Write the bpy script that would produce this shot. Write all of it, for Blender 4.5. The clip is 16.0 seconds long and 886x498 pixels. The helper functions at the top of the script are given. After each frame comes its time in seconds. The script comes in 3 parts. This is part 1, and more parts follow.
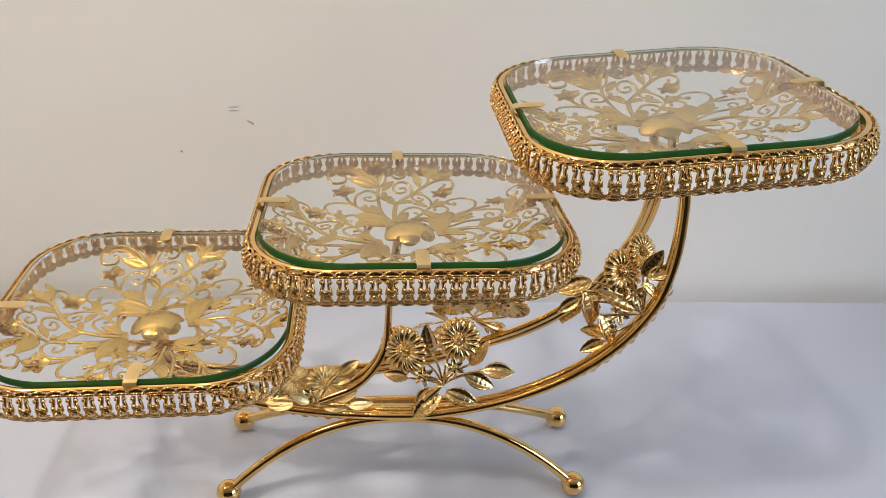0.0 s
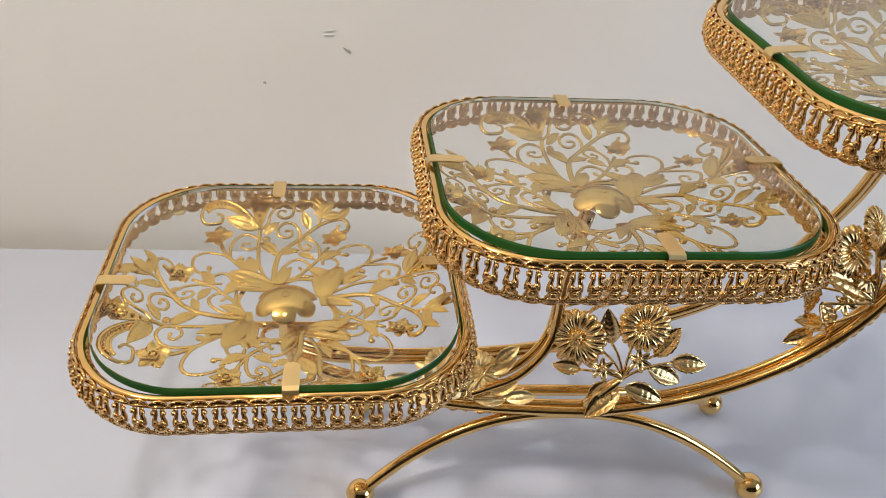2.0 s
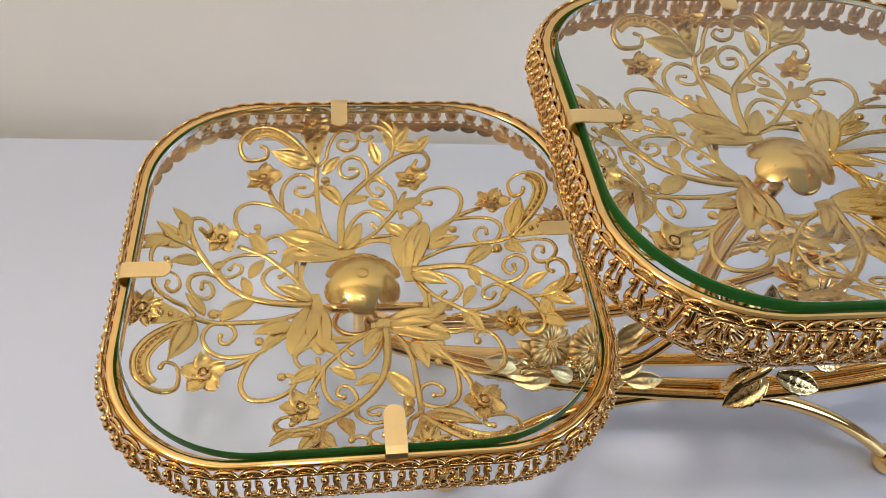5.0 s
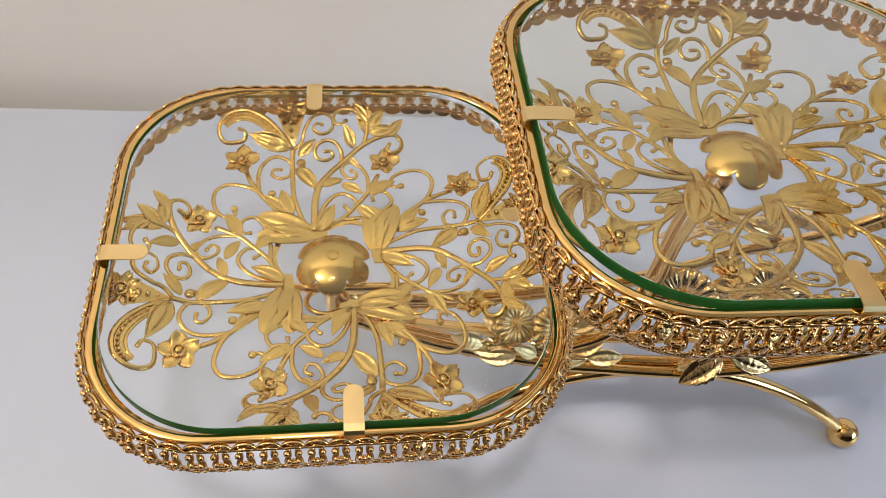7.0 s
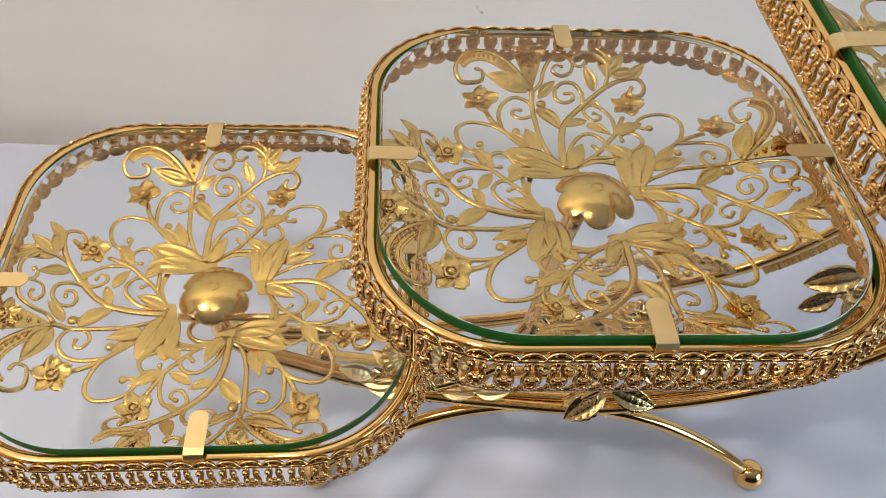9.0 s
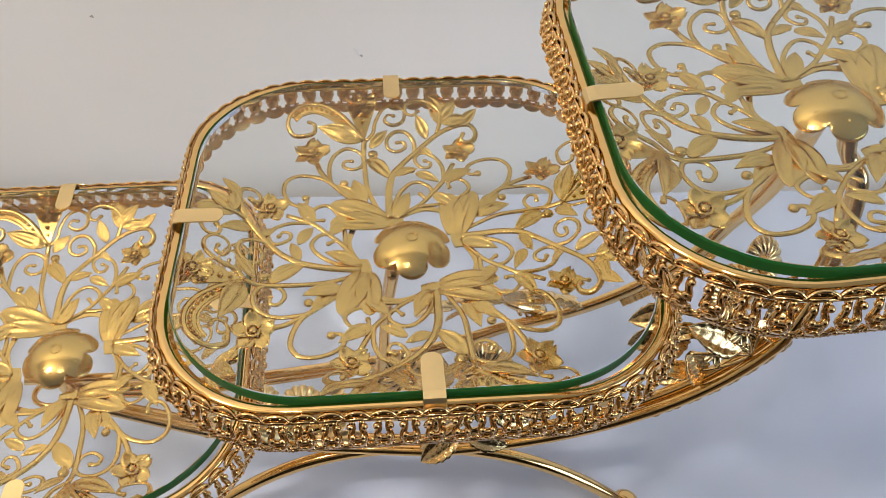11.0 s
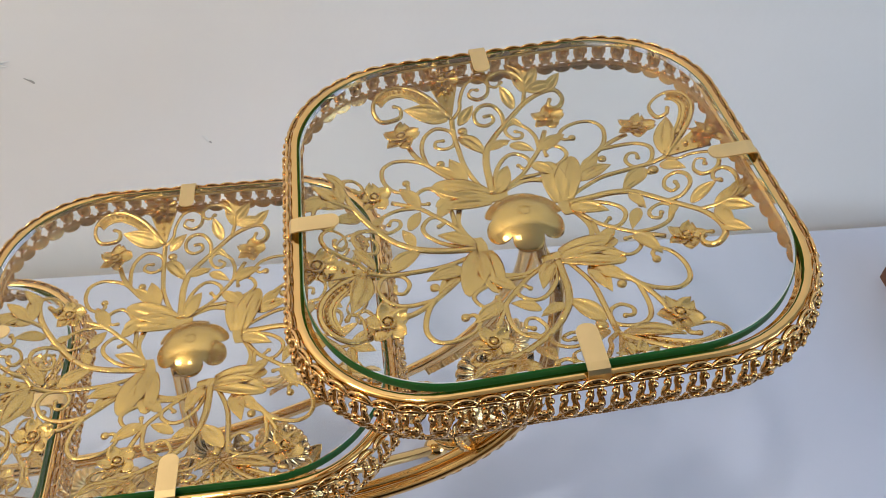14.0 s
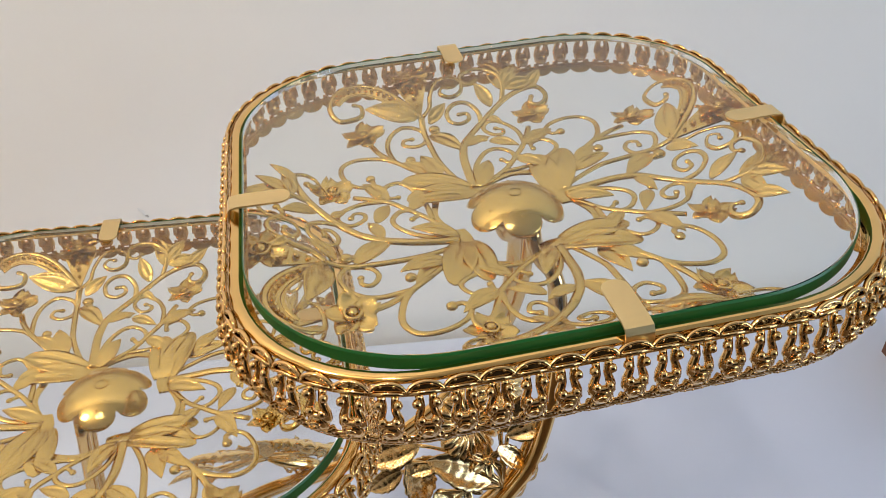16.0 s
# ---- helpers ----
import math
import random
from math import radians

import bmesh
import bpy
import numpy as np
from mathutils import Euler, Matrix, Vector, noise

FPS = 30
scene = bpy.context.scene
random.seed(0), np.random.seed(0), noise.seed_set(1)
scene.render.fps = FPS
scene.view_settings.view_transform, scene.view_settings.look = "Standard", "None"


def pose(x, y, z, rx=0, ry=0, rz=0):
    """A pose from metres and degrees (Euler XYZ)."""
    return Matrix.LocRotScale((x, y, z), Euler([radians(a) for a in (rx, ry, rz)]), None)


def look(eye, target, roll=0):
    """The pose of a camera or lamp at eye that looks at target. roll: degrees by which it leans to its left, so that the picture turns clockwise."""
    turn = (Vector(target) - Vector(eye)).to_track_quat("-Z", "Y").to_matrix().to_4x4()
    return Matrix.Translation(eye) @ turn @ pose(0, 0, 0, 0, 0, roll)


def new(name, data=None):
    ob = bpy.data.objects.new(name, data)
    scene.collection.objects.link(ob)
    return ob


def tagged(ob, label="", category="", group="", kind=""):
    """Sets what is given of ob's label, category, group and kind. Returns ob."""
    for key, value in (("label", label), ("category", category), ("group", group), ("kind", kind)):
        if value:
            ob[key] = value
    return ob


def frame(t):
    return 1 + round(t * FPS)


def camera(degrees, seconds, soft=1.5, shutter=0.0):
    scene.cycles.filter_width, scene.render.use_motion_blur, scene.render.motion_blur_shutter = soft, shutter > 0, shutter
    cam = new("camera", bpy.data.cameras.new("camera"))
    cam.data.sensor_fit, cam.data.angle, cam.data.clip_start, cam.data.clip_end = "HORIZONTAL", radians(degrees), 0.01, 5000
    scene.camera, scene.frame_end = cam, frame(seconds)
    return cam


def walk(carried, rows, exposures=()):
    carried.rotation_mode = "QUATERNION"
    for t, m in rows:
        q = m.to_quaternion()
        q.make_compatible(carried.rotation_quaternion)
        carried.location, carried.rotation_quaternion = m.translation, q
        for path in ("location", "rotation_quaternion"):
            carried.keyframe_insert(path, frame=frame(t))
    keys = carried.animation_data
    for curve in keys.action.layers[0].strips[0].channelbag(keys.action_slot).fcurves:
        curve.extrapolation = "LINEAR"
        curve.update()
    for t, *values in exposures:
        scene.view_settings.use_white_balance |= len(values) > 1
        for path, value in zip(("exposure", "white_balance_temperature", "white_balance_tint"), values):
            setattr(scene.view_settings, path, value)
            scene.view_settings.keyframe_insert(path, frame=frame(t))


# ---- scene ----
cam = camera(58.23, 16.0, 0.9)
PATH = [
    (0, (-0.0029, -0.0063, 0.4806), (0.1032, 1.7682, -0.4357), 1.90),
    (0.5, (-0.0349, 0.0256, 0.4818), (0.1058, 1.7832, -0.4623), 2.76),
    (1, (-0.0725, 0.0568, 0.4740), (0.0821, 1.7923, -0.5080), 3.43),
    (1.5, (-0.1036, 0.0826, 0.4666), (0.0509, 1.7877, -0.5672), 3.89),
    (2, (-0.1299, 0.1073, 0.4522), (0.0294, 1.7810, -0.6310), 4.17),
    (2.5, (-0.1499, 0.1374, 0.4482), (0.0087, 1.7804, -0.6811), 4.20),
    (3, (-0.1630, 0.1719, 0.4452), (0.0024, 1.7726, -0.7424), 4.51),
    (3.2, (-0.1646, 0.1796, 0.4408), (-0.0131, 1.7799, -0.7492), 4.07),
    (3.5, (-0.1761, 0.1976, 0.4415), (-0.0098, 1.7624, -0.7929), 4.51),
    (4, (-0.1820, 0.2200, 0.4450), (-0.0161, 1.7169, -0.8709), 4.65),
    (4.2, (-0.1848, 0.2320, 0.4458), (-0.0165, 1.6981, -0.9040), 4.85),
    (6.3, (-0.1761, 0.2709, 0.4602), (-0.0020, 1.5009, -1.1072), 6.73),
    (6.5, (-0.1751, 0.2670, 0.4649), (-0.0020, 1.4980, -1.1018), 6.73),
    (7, (-0.1631, 0.2604, 0.4720), (-0.0081, 1.5150, -1.0779), 6.21),
    (7.5, (-0.1408, 0.2553, 0.4792), (-0.0132, 1.5278, -1.0585), 5.85),
    (8, (-0.1210, 0.2510, 0.4821), (-0.0164, 1.5459, -1.0386), 5.62),
    (8.2, (-0.1120, 0.2471, 0.4824), (-0.0176, 1.5515, -1.0308), 5.41),
    (10.3, (-0.0281, 0.2560, 0.4986), (0.0312, 1.6003, -0.9810), 2.09),
    (10.5, (-0.0175, 0.2549, 0.5003), (0.0497, 1.6059, -0.9729), 2.03),
    (11, (0.0030, 0.2559, 0.5039), (0.0842, 1.6167, -0.9595), 1.59),
    (11.5, (0.0237, 0.2575, 0.5146), (0.1192, 1.6141, -0.9518), 1.24),
    (12, (0.0474, 0.2632, 0.5252), (0.1516, 1.6174, -0.9429), 0.70),
    (12.5, (0.0637, 0.2602, 0.5378), (0.1755, 1.6132, -0.9309), 0.35),
    (13, (0.0815, 0.2518, 0.5516), (0.2022, 1.6139, -0.9078), 0.30),
    (13.5, (0.0979, 0.2526, 0.5607), (0.2274, 1.6237, -0.8896), 0.30),
    (14, (0.1114, 0.2430, 0.5692), (0.2554, 1.6354, -0.8593), 0.60),
    (14.5, (0.1242, 0.2388, 0.5669), (0.2798, 1.6531, -0.8387), 0.79),
    (15, (0.1181, 0.2474, 0.5270), (0.3080, 1.6989, -0.8358), 0.82),
    (15.5, (0.1072, 0.2459, 0.4980), (0.3350, 1.7737, -0.7724), 0.95),
    (16, (0.1041, 0.2512, 0.4701), (0.3875, 1.8838, -0.6498), 1.32),
]
walk(cam, [(t, look(eye, target, roll)) for t, eye, target, roll in PATH],
     exposures=[(0, -0.10, 6600, 10), (3.5, -0.13, 6400, 10), (7.5, -0.14, 6330, 10), (11, -0.08, 6150, 10), (13.2, -0.12, 6000, 10), (16, 0.0, 6400, 10)])

# ---- world and light ----
world = bpy.data.worlds.new("room_light")
world.use_nodes = True
scene.world = world
bg = world.node_tree.nodes["Background"]
bg.inputs[0].default_value = (0.55, 0.6, 0.7, 1)
bg.inputs[1].default_value = 0.02


def area_lamp(name, eye, target, sx, sy, watts, colour):
    d = bpy.data.lights.new(name, "AREA")
    d.shape, d.size, d.size_y, d.energy, d.color = "RECTANGLE", sx, sy, watts, colour
    ob = new(name, d)
    ob.matrix_world = look(eye, target)
    return ob


area_lamp("window_daylight", (2.12, -0.75, 0.85), (0.2, 0.5, 0.1), 1.3, 1.2, 28.5, (0.58, 0.77, 1.0))
# added unseen warm lamp that brightens the left wall and the ceiling
warm_light = bpy.data.lights.new("unseen_warm_light", "POINT")
warm_light.energy, warm_light.color, warm_light.shadow_soft_size = 34, (1.0, 0.835, 0.615), 0.13
new("unseen_warm_light", warm_light).location = (-0.92, 0.16, 1.45)
area_lamp("ceiling_panel_light", (-0.28, 0.02, 1.67), (0.05, 0.4, 0.0), 0.11, 0.11, 9.2, (1.0, 0.93, 0.84))

# ---- materials ----


def material(name, colour, rough=0.5, metal=0.0, vary=0.0, scale=40.0, bump=0.0, bump_scale=300.0, rough_vary=0.0, coat=0.0, spec=0.5):
    m = bpy.data.materials.new(name)
    m.use_nodes = True
    nt = m.node_tree
    b = nt.nodes["Principled BSDF"]
    b.inputs["Base Color"].default_value = (*colour, 1)
    b.inputs["Roughness"].default_value = rough
    b.inputs["Metallic"].default_value = metal
    b.inputs["Coat Weight"].default_value = coat
    b.inputs["Specular IOR Level"].default_value = spec
    co = nt.nodes.new("ShaderNodeTexCoord")
    if vary or rough_vary:
        n = nt.nodes.new("ShaderNodeTexNoise")
        n.inputs["Scale"].default_value, n.inputs["Detail"].default_value = scale, 6
        nt.links.new(co.outputs["Object"], n.inputs["Vector"])
        if vary:
            r = nt.nodes.new("ShaderNodeValToRGB")
            r.color_ramp.elements[0].position, r.color_ramp.elements[1].position = 0.3, 0.7
            r.color_ramp.elements[0].color = (*[max(0, c * (1 - vary)) for c in colour], 1)
            r.color_ramp.elements[1].color = (*[min(1, c * (1 + vary)) for c in colour], 1)
            nt.links.new(n.outputs["Fac"], r.inputs["Fac"])
            nt.links.new(r.outputs["Color"], b.inputs["Base Color"])
        if rough_vary:
            q = nt.nodes.new("ShaderNodeMapRange")
            q.inputs["To Min"].default_value = max(0.02, rough - rough_vary)
            q.inputs["To Max"].default_value = rough + rough_vary
            nt.links.new(n.outputs["Fac"], q.inputs["Value"])
            nt.links.new(q.outputs["Result"], b.inputs["Roughness"])
    if bump:
        n2 = nt.nodes.new("ShaderNodeTexNoise")
        n2.inputs["Scale"].default_value, n2.inputs["Detail"].default_value = bump_scale, 5
        nt.links.new(co.outputs["Object"], n2.inputs["Vector"])
        u = nt.nodes.new("ShaderNodeBump")
        u.inputs["Strength"].default_value, u.inputs["Distance"].default_value = bump, 0.0006
        nt.links.new(n2.outputs["Fac"], u.inputs["Height"])
        nt.links.new(u.outputs["Normal"], b.inputs["Normal"])
    return m


GOLD = material("polished_gold", (0.87, 0.56, 0.215), 0.06, 1.0, 0.05, 60, 0.05, 260, 0.04)
GOLD_CAST = material("cast_gold", (0.79, 0.51, 0.215), 0.05, 1.0, 0.06, 120, 0.5, 420, 0.03)
GOLD_SATIN = material("satin_gold", (0.80, 0.54, 0.178), 0.05, 1.0, 0.06, 90, 0.14, 900, 0.07)
GOLD_CLIP = material("brushed_gold", (0.82, 0.61, 0.30), 0.36, 1.0, 0.04, 90, 0.1, 900, 0.05)
GOLD_DAISY = material("pale_gold", (0.92, 0.66, 0.31), 0.17, 1.0, 0.06, 120, 0.12, 700, 0.05)
WALL = material("painted_wall", (0.86, 0.835, 0.80), 0.72, 0, 0.025, 3.0, 0.25, 160, 0.06)
# white top; the cool daylight's blue cast is mixed into its base colour
TABLE = material("blue_cast_laminate", (0.485, 0.525, 0.645), 0.24, 0, 0.03, 5.0, 0.03, 90, 0.05)
# unseen walls and ceiling: tones picked for dark and bright reflections in the gold
ROOM = material("dark_reflection_paint", (0.035, 0.030, 0.026), 0.85, 0, 0.05, 2.0)
SIDE = material("side_reflector_paint", (0.40, 0.38, 0.35), 0.85, 0, 0.04, 2.0)
WEST = material("west_reflector_paint", (0.68, 0.65, 0.60), 0.85, 0, 0.04, 2.0)
CEILING = material("ceiling_reflector_paint", (0.58, 0.56, 0.52), 0.9, 0, 0.03, 2.0)
FLOOR = material("floor_board", (0.16, 0.10, 0.06), 0.45, 0, 0.25, 6.0)
WOOD = material("red_brown_wood", (0.085, 0.020, 0.010), 0.30, 0, 0.35, 30.0, 0.1, 200)
WOOD_LIGHT = material("light_brown_wood", (0.15, 0.055, 0.022), 0.35, 0, 0.3, 40.0, 0.1, 200)
MARK = material("plaster_mark", (0.80, 0.79, 0.77), 0.8, 0, 0.05, 200)
SMUDGE = material("dark_scuff", (0.42, 0.40, 0.37), 0.8, 0, 0.2, 300)
# pale tone stands in for light reflected within the far glass edges
GLASS_EDGE_IN = material("edge_inner_reflection", (0.40, 0.44, 0.38), 0.4, 0, 0.1, 50)
GLASS_EDGE = material("green_glass_edge", (0.009, 0.098, 0.020), 0.38, 0, 0.15, 50, 0.05, 300, 0.0, 0.0)


def clear_glass():
    m = bpy.data.materials.new("clear_glass")
    m.use_nodes = True
    b = m.node_tree.nodes["Principled BSDF"]
    b.inputs["Base Color"].default_value = (0.935, 0.955, 0.945, 1)
    b.inputs["Roughness"].default_value = 0.0
    b.inputs["IOR"].default_value = 1.30
    b.inputs["Transmission Weight"].default_value = 1.0
    return m


GLASS = clear_glass()

# ---- mesh tools ----


class Geo:
    """Collects vertices and faces of one mesh."""

    def __init__(self):
        self.v, self.f, self.m = [], [], []

    def add(self, verts, faces, mat=0):
        k = len(self.v)
        self.v.extend(tuple(float(c) for c in p) for p in verts)
        self.f.extend(tuple(k + i for i in f) for f in faces)
        self.m.extend([mat] * len(faces))
        return self

    def mesh(self, name, mats, smooth=True):
        me = bpy.data.meshes.new(name)
        me.from_pydata(self.v, [], self.f)
        for mt in (mats if isinstance(mats, (list, tuple)) else [mats]):
            me.materials.append(mt)
        me.polygons.foreach_set("material_index", self.m)
        me.polygons.foreach_set("use_smooth", [smooth] * len(self.f))
        bm = bmesh.new()
        bm.from_mesh(me)
        bmesh.ops.recalc_face_normals(bm, faces=bm.faces)
        bm.to_mesh(me)
        bm.free()
        me.update()
        return me


def bezier(p0, p1, p2, p3, n=12):
    p0, p1, p2, p3 = (np.array(p, float) for p in (p0, p1, p2, p3))
    t = np.linspace(0, 1, n + 1)[:, None]
    return (1 - t) ** 3 * p0 + 3 * (1 - t) ** 2 * t * p1 + 3 * (1 - t) * t * t * p2 + t ** 3 * p3


def smooth_path(points, n=6):
    """Catmull-Rom through a few points."""
    p = np.array(points, float)
    p = np.vstack([2 * p[0] - p[1], p, 2 * p[-1] - p[-2]])
    out = []
    for i in range(1, len(p) - 2):
        for t in np.linspace(0, 1, n, endpoint=False):
            a, b, c, d = p[i - 1], p[i], p[i + 1], p[i + 2]
            out.append(0.5 * (2 * b + (c - a) * t + (2 * a - 5 * b + 4 * c - d) * t * t + (3 * b - a - 3 * c + d) * t ** 3))
    out.append(p[-2])
    return np.array(out)


def tube(geo, pts, radius, segs=6, flat=1.0, up=(0, 0, 1), mat=0):
    """A rod along pts; radius is a number or one per point; flat squashes it along up."""
    pts = np.array(pts, float)
    n = len(pts)
    rad = np.full(n, radius) if np.isscalar(radius) else np.interp(np.linspace(0, 1, n), np.linspace(0, 1, len(radius)), radius)
    tan = np.gradient(pts, axis=0)
    tan /= np.linalg.norm(tan, axis=1)[:, None] + 1e-12
    side = np.cross(tan[0], up)
    if np.linalg.norm(side) < 1e-3:
        side = np.cross(tan[0], (1, 0.2, 0))
    side /= np.linalg.norm(side)
    v = []
    for i in range(n):
        side = side - tan[i] * np.dot(side, tan[i])
        side /= np.linalg.norm(side)
        oth = np.cross(side, tan[i])
        for k in range(segs):
            a = 2 * math.pi * k / segs
            v.append(pts[i] + rad[i] * (math.cos(a) * side + flat * math.sin(a) * oth))
    f = [(i * segs + k, i * segs + (k + 1) % segs, (i + 1) * segs + (k + 1) % segs, (i + 1) * segs + k) for i in range(n - 1) for k in range(segs)]
    f.append(tuple(range(segs))[::-1])
    f.append(tuple((n - 1) * segs + k for k in range(segs)))
    geo.add(v, f, mat)


def ball(geo, c, r, squash=(1, 1, 1), us=10, vs=6, mat=0):
    v = [(c[0], c[1], c[2] + r * squash[2])]
    for j in range(1, vs):
        p = math.pi * j / vs
        for i in range(us):
            a = 2 * math.pi * i / us
            v.append((c[0] + r * squash[0] * math.sin(p) * math.cos(a), c[1] + r * squash[1] * math.sin(p) * math.sin(a), c[2] + r * squash[2] * math.cos(p)))
    v.append((c[0], c[1], c[2] - r * squash[2]))
    f = [(0, 1 + i, 1 + (i + 1) % us) for i in range(us)]
    for j in range(vs - 2):
        for i in range(us):
            f.append((1 + j * us + i, 1 + (j + 1) * us + i, 1 + (j + 1) * us + (i + 1) % us, 1 + j * us + (i + 1) % us))
    e = len(v) - 1
    f += [(e, 1 + (vs - 2) * us + (i + 1) % us, 1 + (vs - 2) * us + i) for i in range(us)]
    geo.add(v, f, mat)


def block(geo, lo, hi, bevel=0.0, mat=0):
    """A box with chamfered upright edges and top."""
    (x0, y0, z0), (x1, y1, z1) = lo, hi
    if bevel <= 0:
        v = [(x, y, z) for z in (z0, z1) for x, y in ((x0, y0), (x1, y0), (x1, y1), (x0, y1))]
        geo.add(v, [(3, 2, 1, 0), (4, 5, 6, 7), (0, 1, 5, 4), (1, 2, 6, 5), (2, 3, 7, 6), (3, 0, 4, 7)], mat)
        return
    b = bevel
    loop = [(x0 + b, y0), (x1 - b, y0), (x1, y0 + b), (x1, y1 - b), (x1 - b, y1), (x0 + b, y1), (x0, y1 - b), (x0, y0 + b)]
    cx, cy = (x0 + x1) / 2, (y0 + y1) / 2
    ins = [(x - math.copysign(b * 0.7, x - cx), y - math.copysign(b * 0.7, y - cy)) for x, y in loop]
    v = [(x, y, z0) for x, y in loop] + [(x, y, z1 - b) for x, y in loop] + [(x, y, z1) for x, y in ins]
    f = [tuple(range(8))[::-1], tuple(range(16, 24))]
    for k in range(8):
        j = (k + 1) % 8
        f += [(k, j, 8 + j, 8 + k), (8 + k, 8 + j, 16 + j, 16 + k)]
    geo.add(v, f, mat)


def part(name, data, parent, at=None, label="", kind=""):
    ob = new(name, data)
    ob.parent = parent
    if at is not None:
        ob.matrix_local = at
    return tagged(ob, label, kind=kind)


def thing(name, data, label, category, at=None, group="", kind=""):
    ob = new(name, data)
    if at is not None:
        ob.matrix_world = at
    return tagged(ob, label, category, group, kind)


# ---- room ----
TABLE_BACK, WALL_Y, LEFT, RIGHT, BACK, FLOOR_Z, TOP = 0.7915, 0.811, -2.2, 2.2, -2.4, -0.76, 1.7


def slab(name, lo, hi, mat, label, category):
    g = Geo()
    block(g, lo, hi)
    return thing(name, g.mesh(name, mat, False), label, category, kind="structure")


slab("wall_north", (LEFT - 0.1, WALL_Y, FLOOR_Z), (RIGHT + 0.1, WALL_Y + 0.1, TOP), WALL, "pale matte painted wall behind the white table", "wall")
# all below is out of view, added to enclose the light and shape reflections
slab("wall_south", (LEFT - 0.1, BACK - 0.1, FLOOR_Z), (RIGHT + 0.1, BACK, TOP), ROOM, "unseen wall added to close the room and tone reflections", "wall")
slab("wall_west", (LEFT - 0.1, BACK, FLOOR_Z), (LEFT, WALL_Y, TOP), WEST, "unseen wall added to close the room and tone reflections", "wall")
WY0, WY1, WZ0, WZ1 = -1.45, -0.05, 0.20, 1.48
east = slab("wall_east", (RIGHT, BACK, FLOOR_Z), (RIGHT + 0.1, WY0, TOP), SIDE, "unseen wall added round the daylight window opening", "wall")
for lo, hi in (((RIGHT, WY1, FLOOR_Z), (RIGHT + 0.1, WALL_Y, TOP)), ((RIGHT, WY0, FLOOR_Z), (RIGHT + 0.1, WY1, WZ0)), ((RIGHT, WY0, WZ1), (RIGHT + 0.1, WY1, TOP))):
    g = Geo()
    block(g, lo, hi)
    part("wall_piece", g.mesh("wall_piece", SIDE, False), east)
slab("floor", (LEFT - 0.1, BACK - 0.1, FLOOR_Z - 0.1), (RIGHT + 0.1, WALL_Y + 0.1, FLOOR_Z), FLOOR, "brown floor of the room", "floor")
slab("ceiling", (LEFT - 0.1, BACK - 0.1, TOP), (RIGHT + 0.1, WALL_Y + 0.1, TOP + 0.1), CEILING, "unseen pale ceiling added for its reflection in the gold", "ceiling")

# ---- white table ----
table = thing("table", None, "white laminate table with a smooth top against the wall", "table", pose(0, 0.28, FLOOR_Z))
g = Geo()
block(g, (-1.3, 0.05, 0.725), (1.3, TABLE_BACK - 0.28, 0.76), 0.002)
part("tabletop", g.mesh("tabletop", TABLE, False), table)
g = Geo()
block(g, (-0.03, -0.03, 0), (0.03, 0.03, 0.725), 0.003)
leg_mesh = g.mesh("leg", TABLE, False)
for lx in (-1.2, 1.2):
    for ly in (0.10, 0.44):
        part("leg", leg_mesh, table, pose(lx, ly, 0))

# ---- tiered cake stand ----
stand = thing("cake_stand", None, "gold three-tier cake stand with glass trays on a crescent frame", "cake stand", pose(0, 0.514, 0))
STAND_IN = pose(0, -0.514, 0)

# crescent frame of four rods, a pair in front and a pair behind
ARC_X, ARC_Z, ARC_A, ARC_B = -0.0411, 0.2451, 0.2376, 0.1710
ARC_POWER, ARC_SKEW = 2 / 2.2686, 0.0087
ARC_FROM, ARC_TO = -112.0, 4.0
ROD_DEPTHS = {-1: -0.036, -0.5: -0.0285, 0.5: 0.042, 1: 0.047}


def on_rail(side, angle, dr=0.0):
    """A point of a crescent rod; side -1 is the front one, 1 the rear one; dr moves it inwards."""
    k = min(1.0, max(0.0, (angle - ARC_FROM) / (ARC_TO - ARC_FROM)))
    c, s = math.cos(radians(angle)), math.sin(radians(angle))
    x = ARC_X + (ARC_A - dr) * math.copysign(abs(c) ** ARC_POWER, c)
    z = ARC_Z + (ARC_B - dr) * math.copysign(abs(s) ** ARC_POWER, s) + ARC_SKEW * (x - ARC_X)
    w = 0.30 + 0.70 * min(1.0, 2.4 * k + 0.3, 3.2 * (1.12 - k)) ** 0.8
    if side > 0:
        w = min(w, 0.06 + 2.4 * k)
    return (x, 0.5275 - 0.009 * k + ROD_DEPTHS[side] * w, z)


def rail_points(side, dr, n=56):
    return [on_rail(side, a, dr) for a in np.linspace(ARC_FROM, ARC_TO, n)]


def cane(name, pts, radius, parent, segs=12, label="", mat=None):
    g = Geo()
    tube(g, pts, radius, segs)
    return part(name, g.mesh(name, mat or GOLD), parent, STAND_IN, label)


TRAY_POSES = [pose(-0.1876, 0.5142, 0.1695, 1.27, 0.14, 2.95), pose(0.0037, 0.5211, 0.2459, -1.66, 0.21, 2.35), pose(0.1767, 0.5146, 0.3305, 1.33, -4.63, 2.56)]


def under(tray, dx=0.0, dy=0.0, dz=0.0):
    return tuple(TRAY_POSES[tray] @ Vector((dx, dy, dz)))


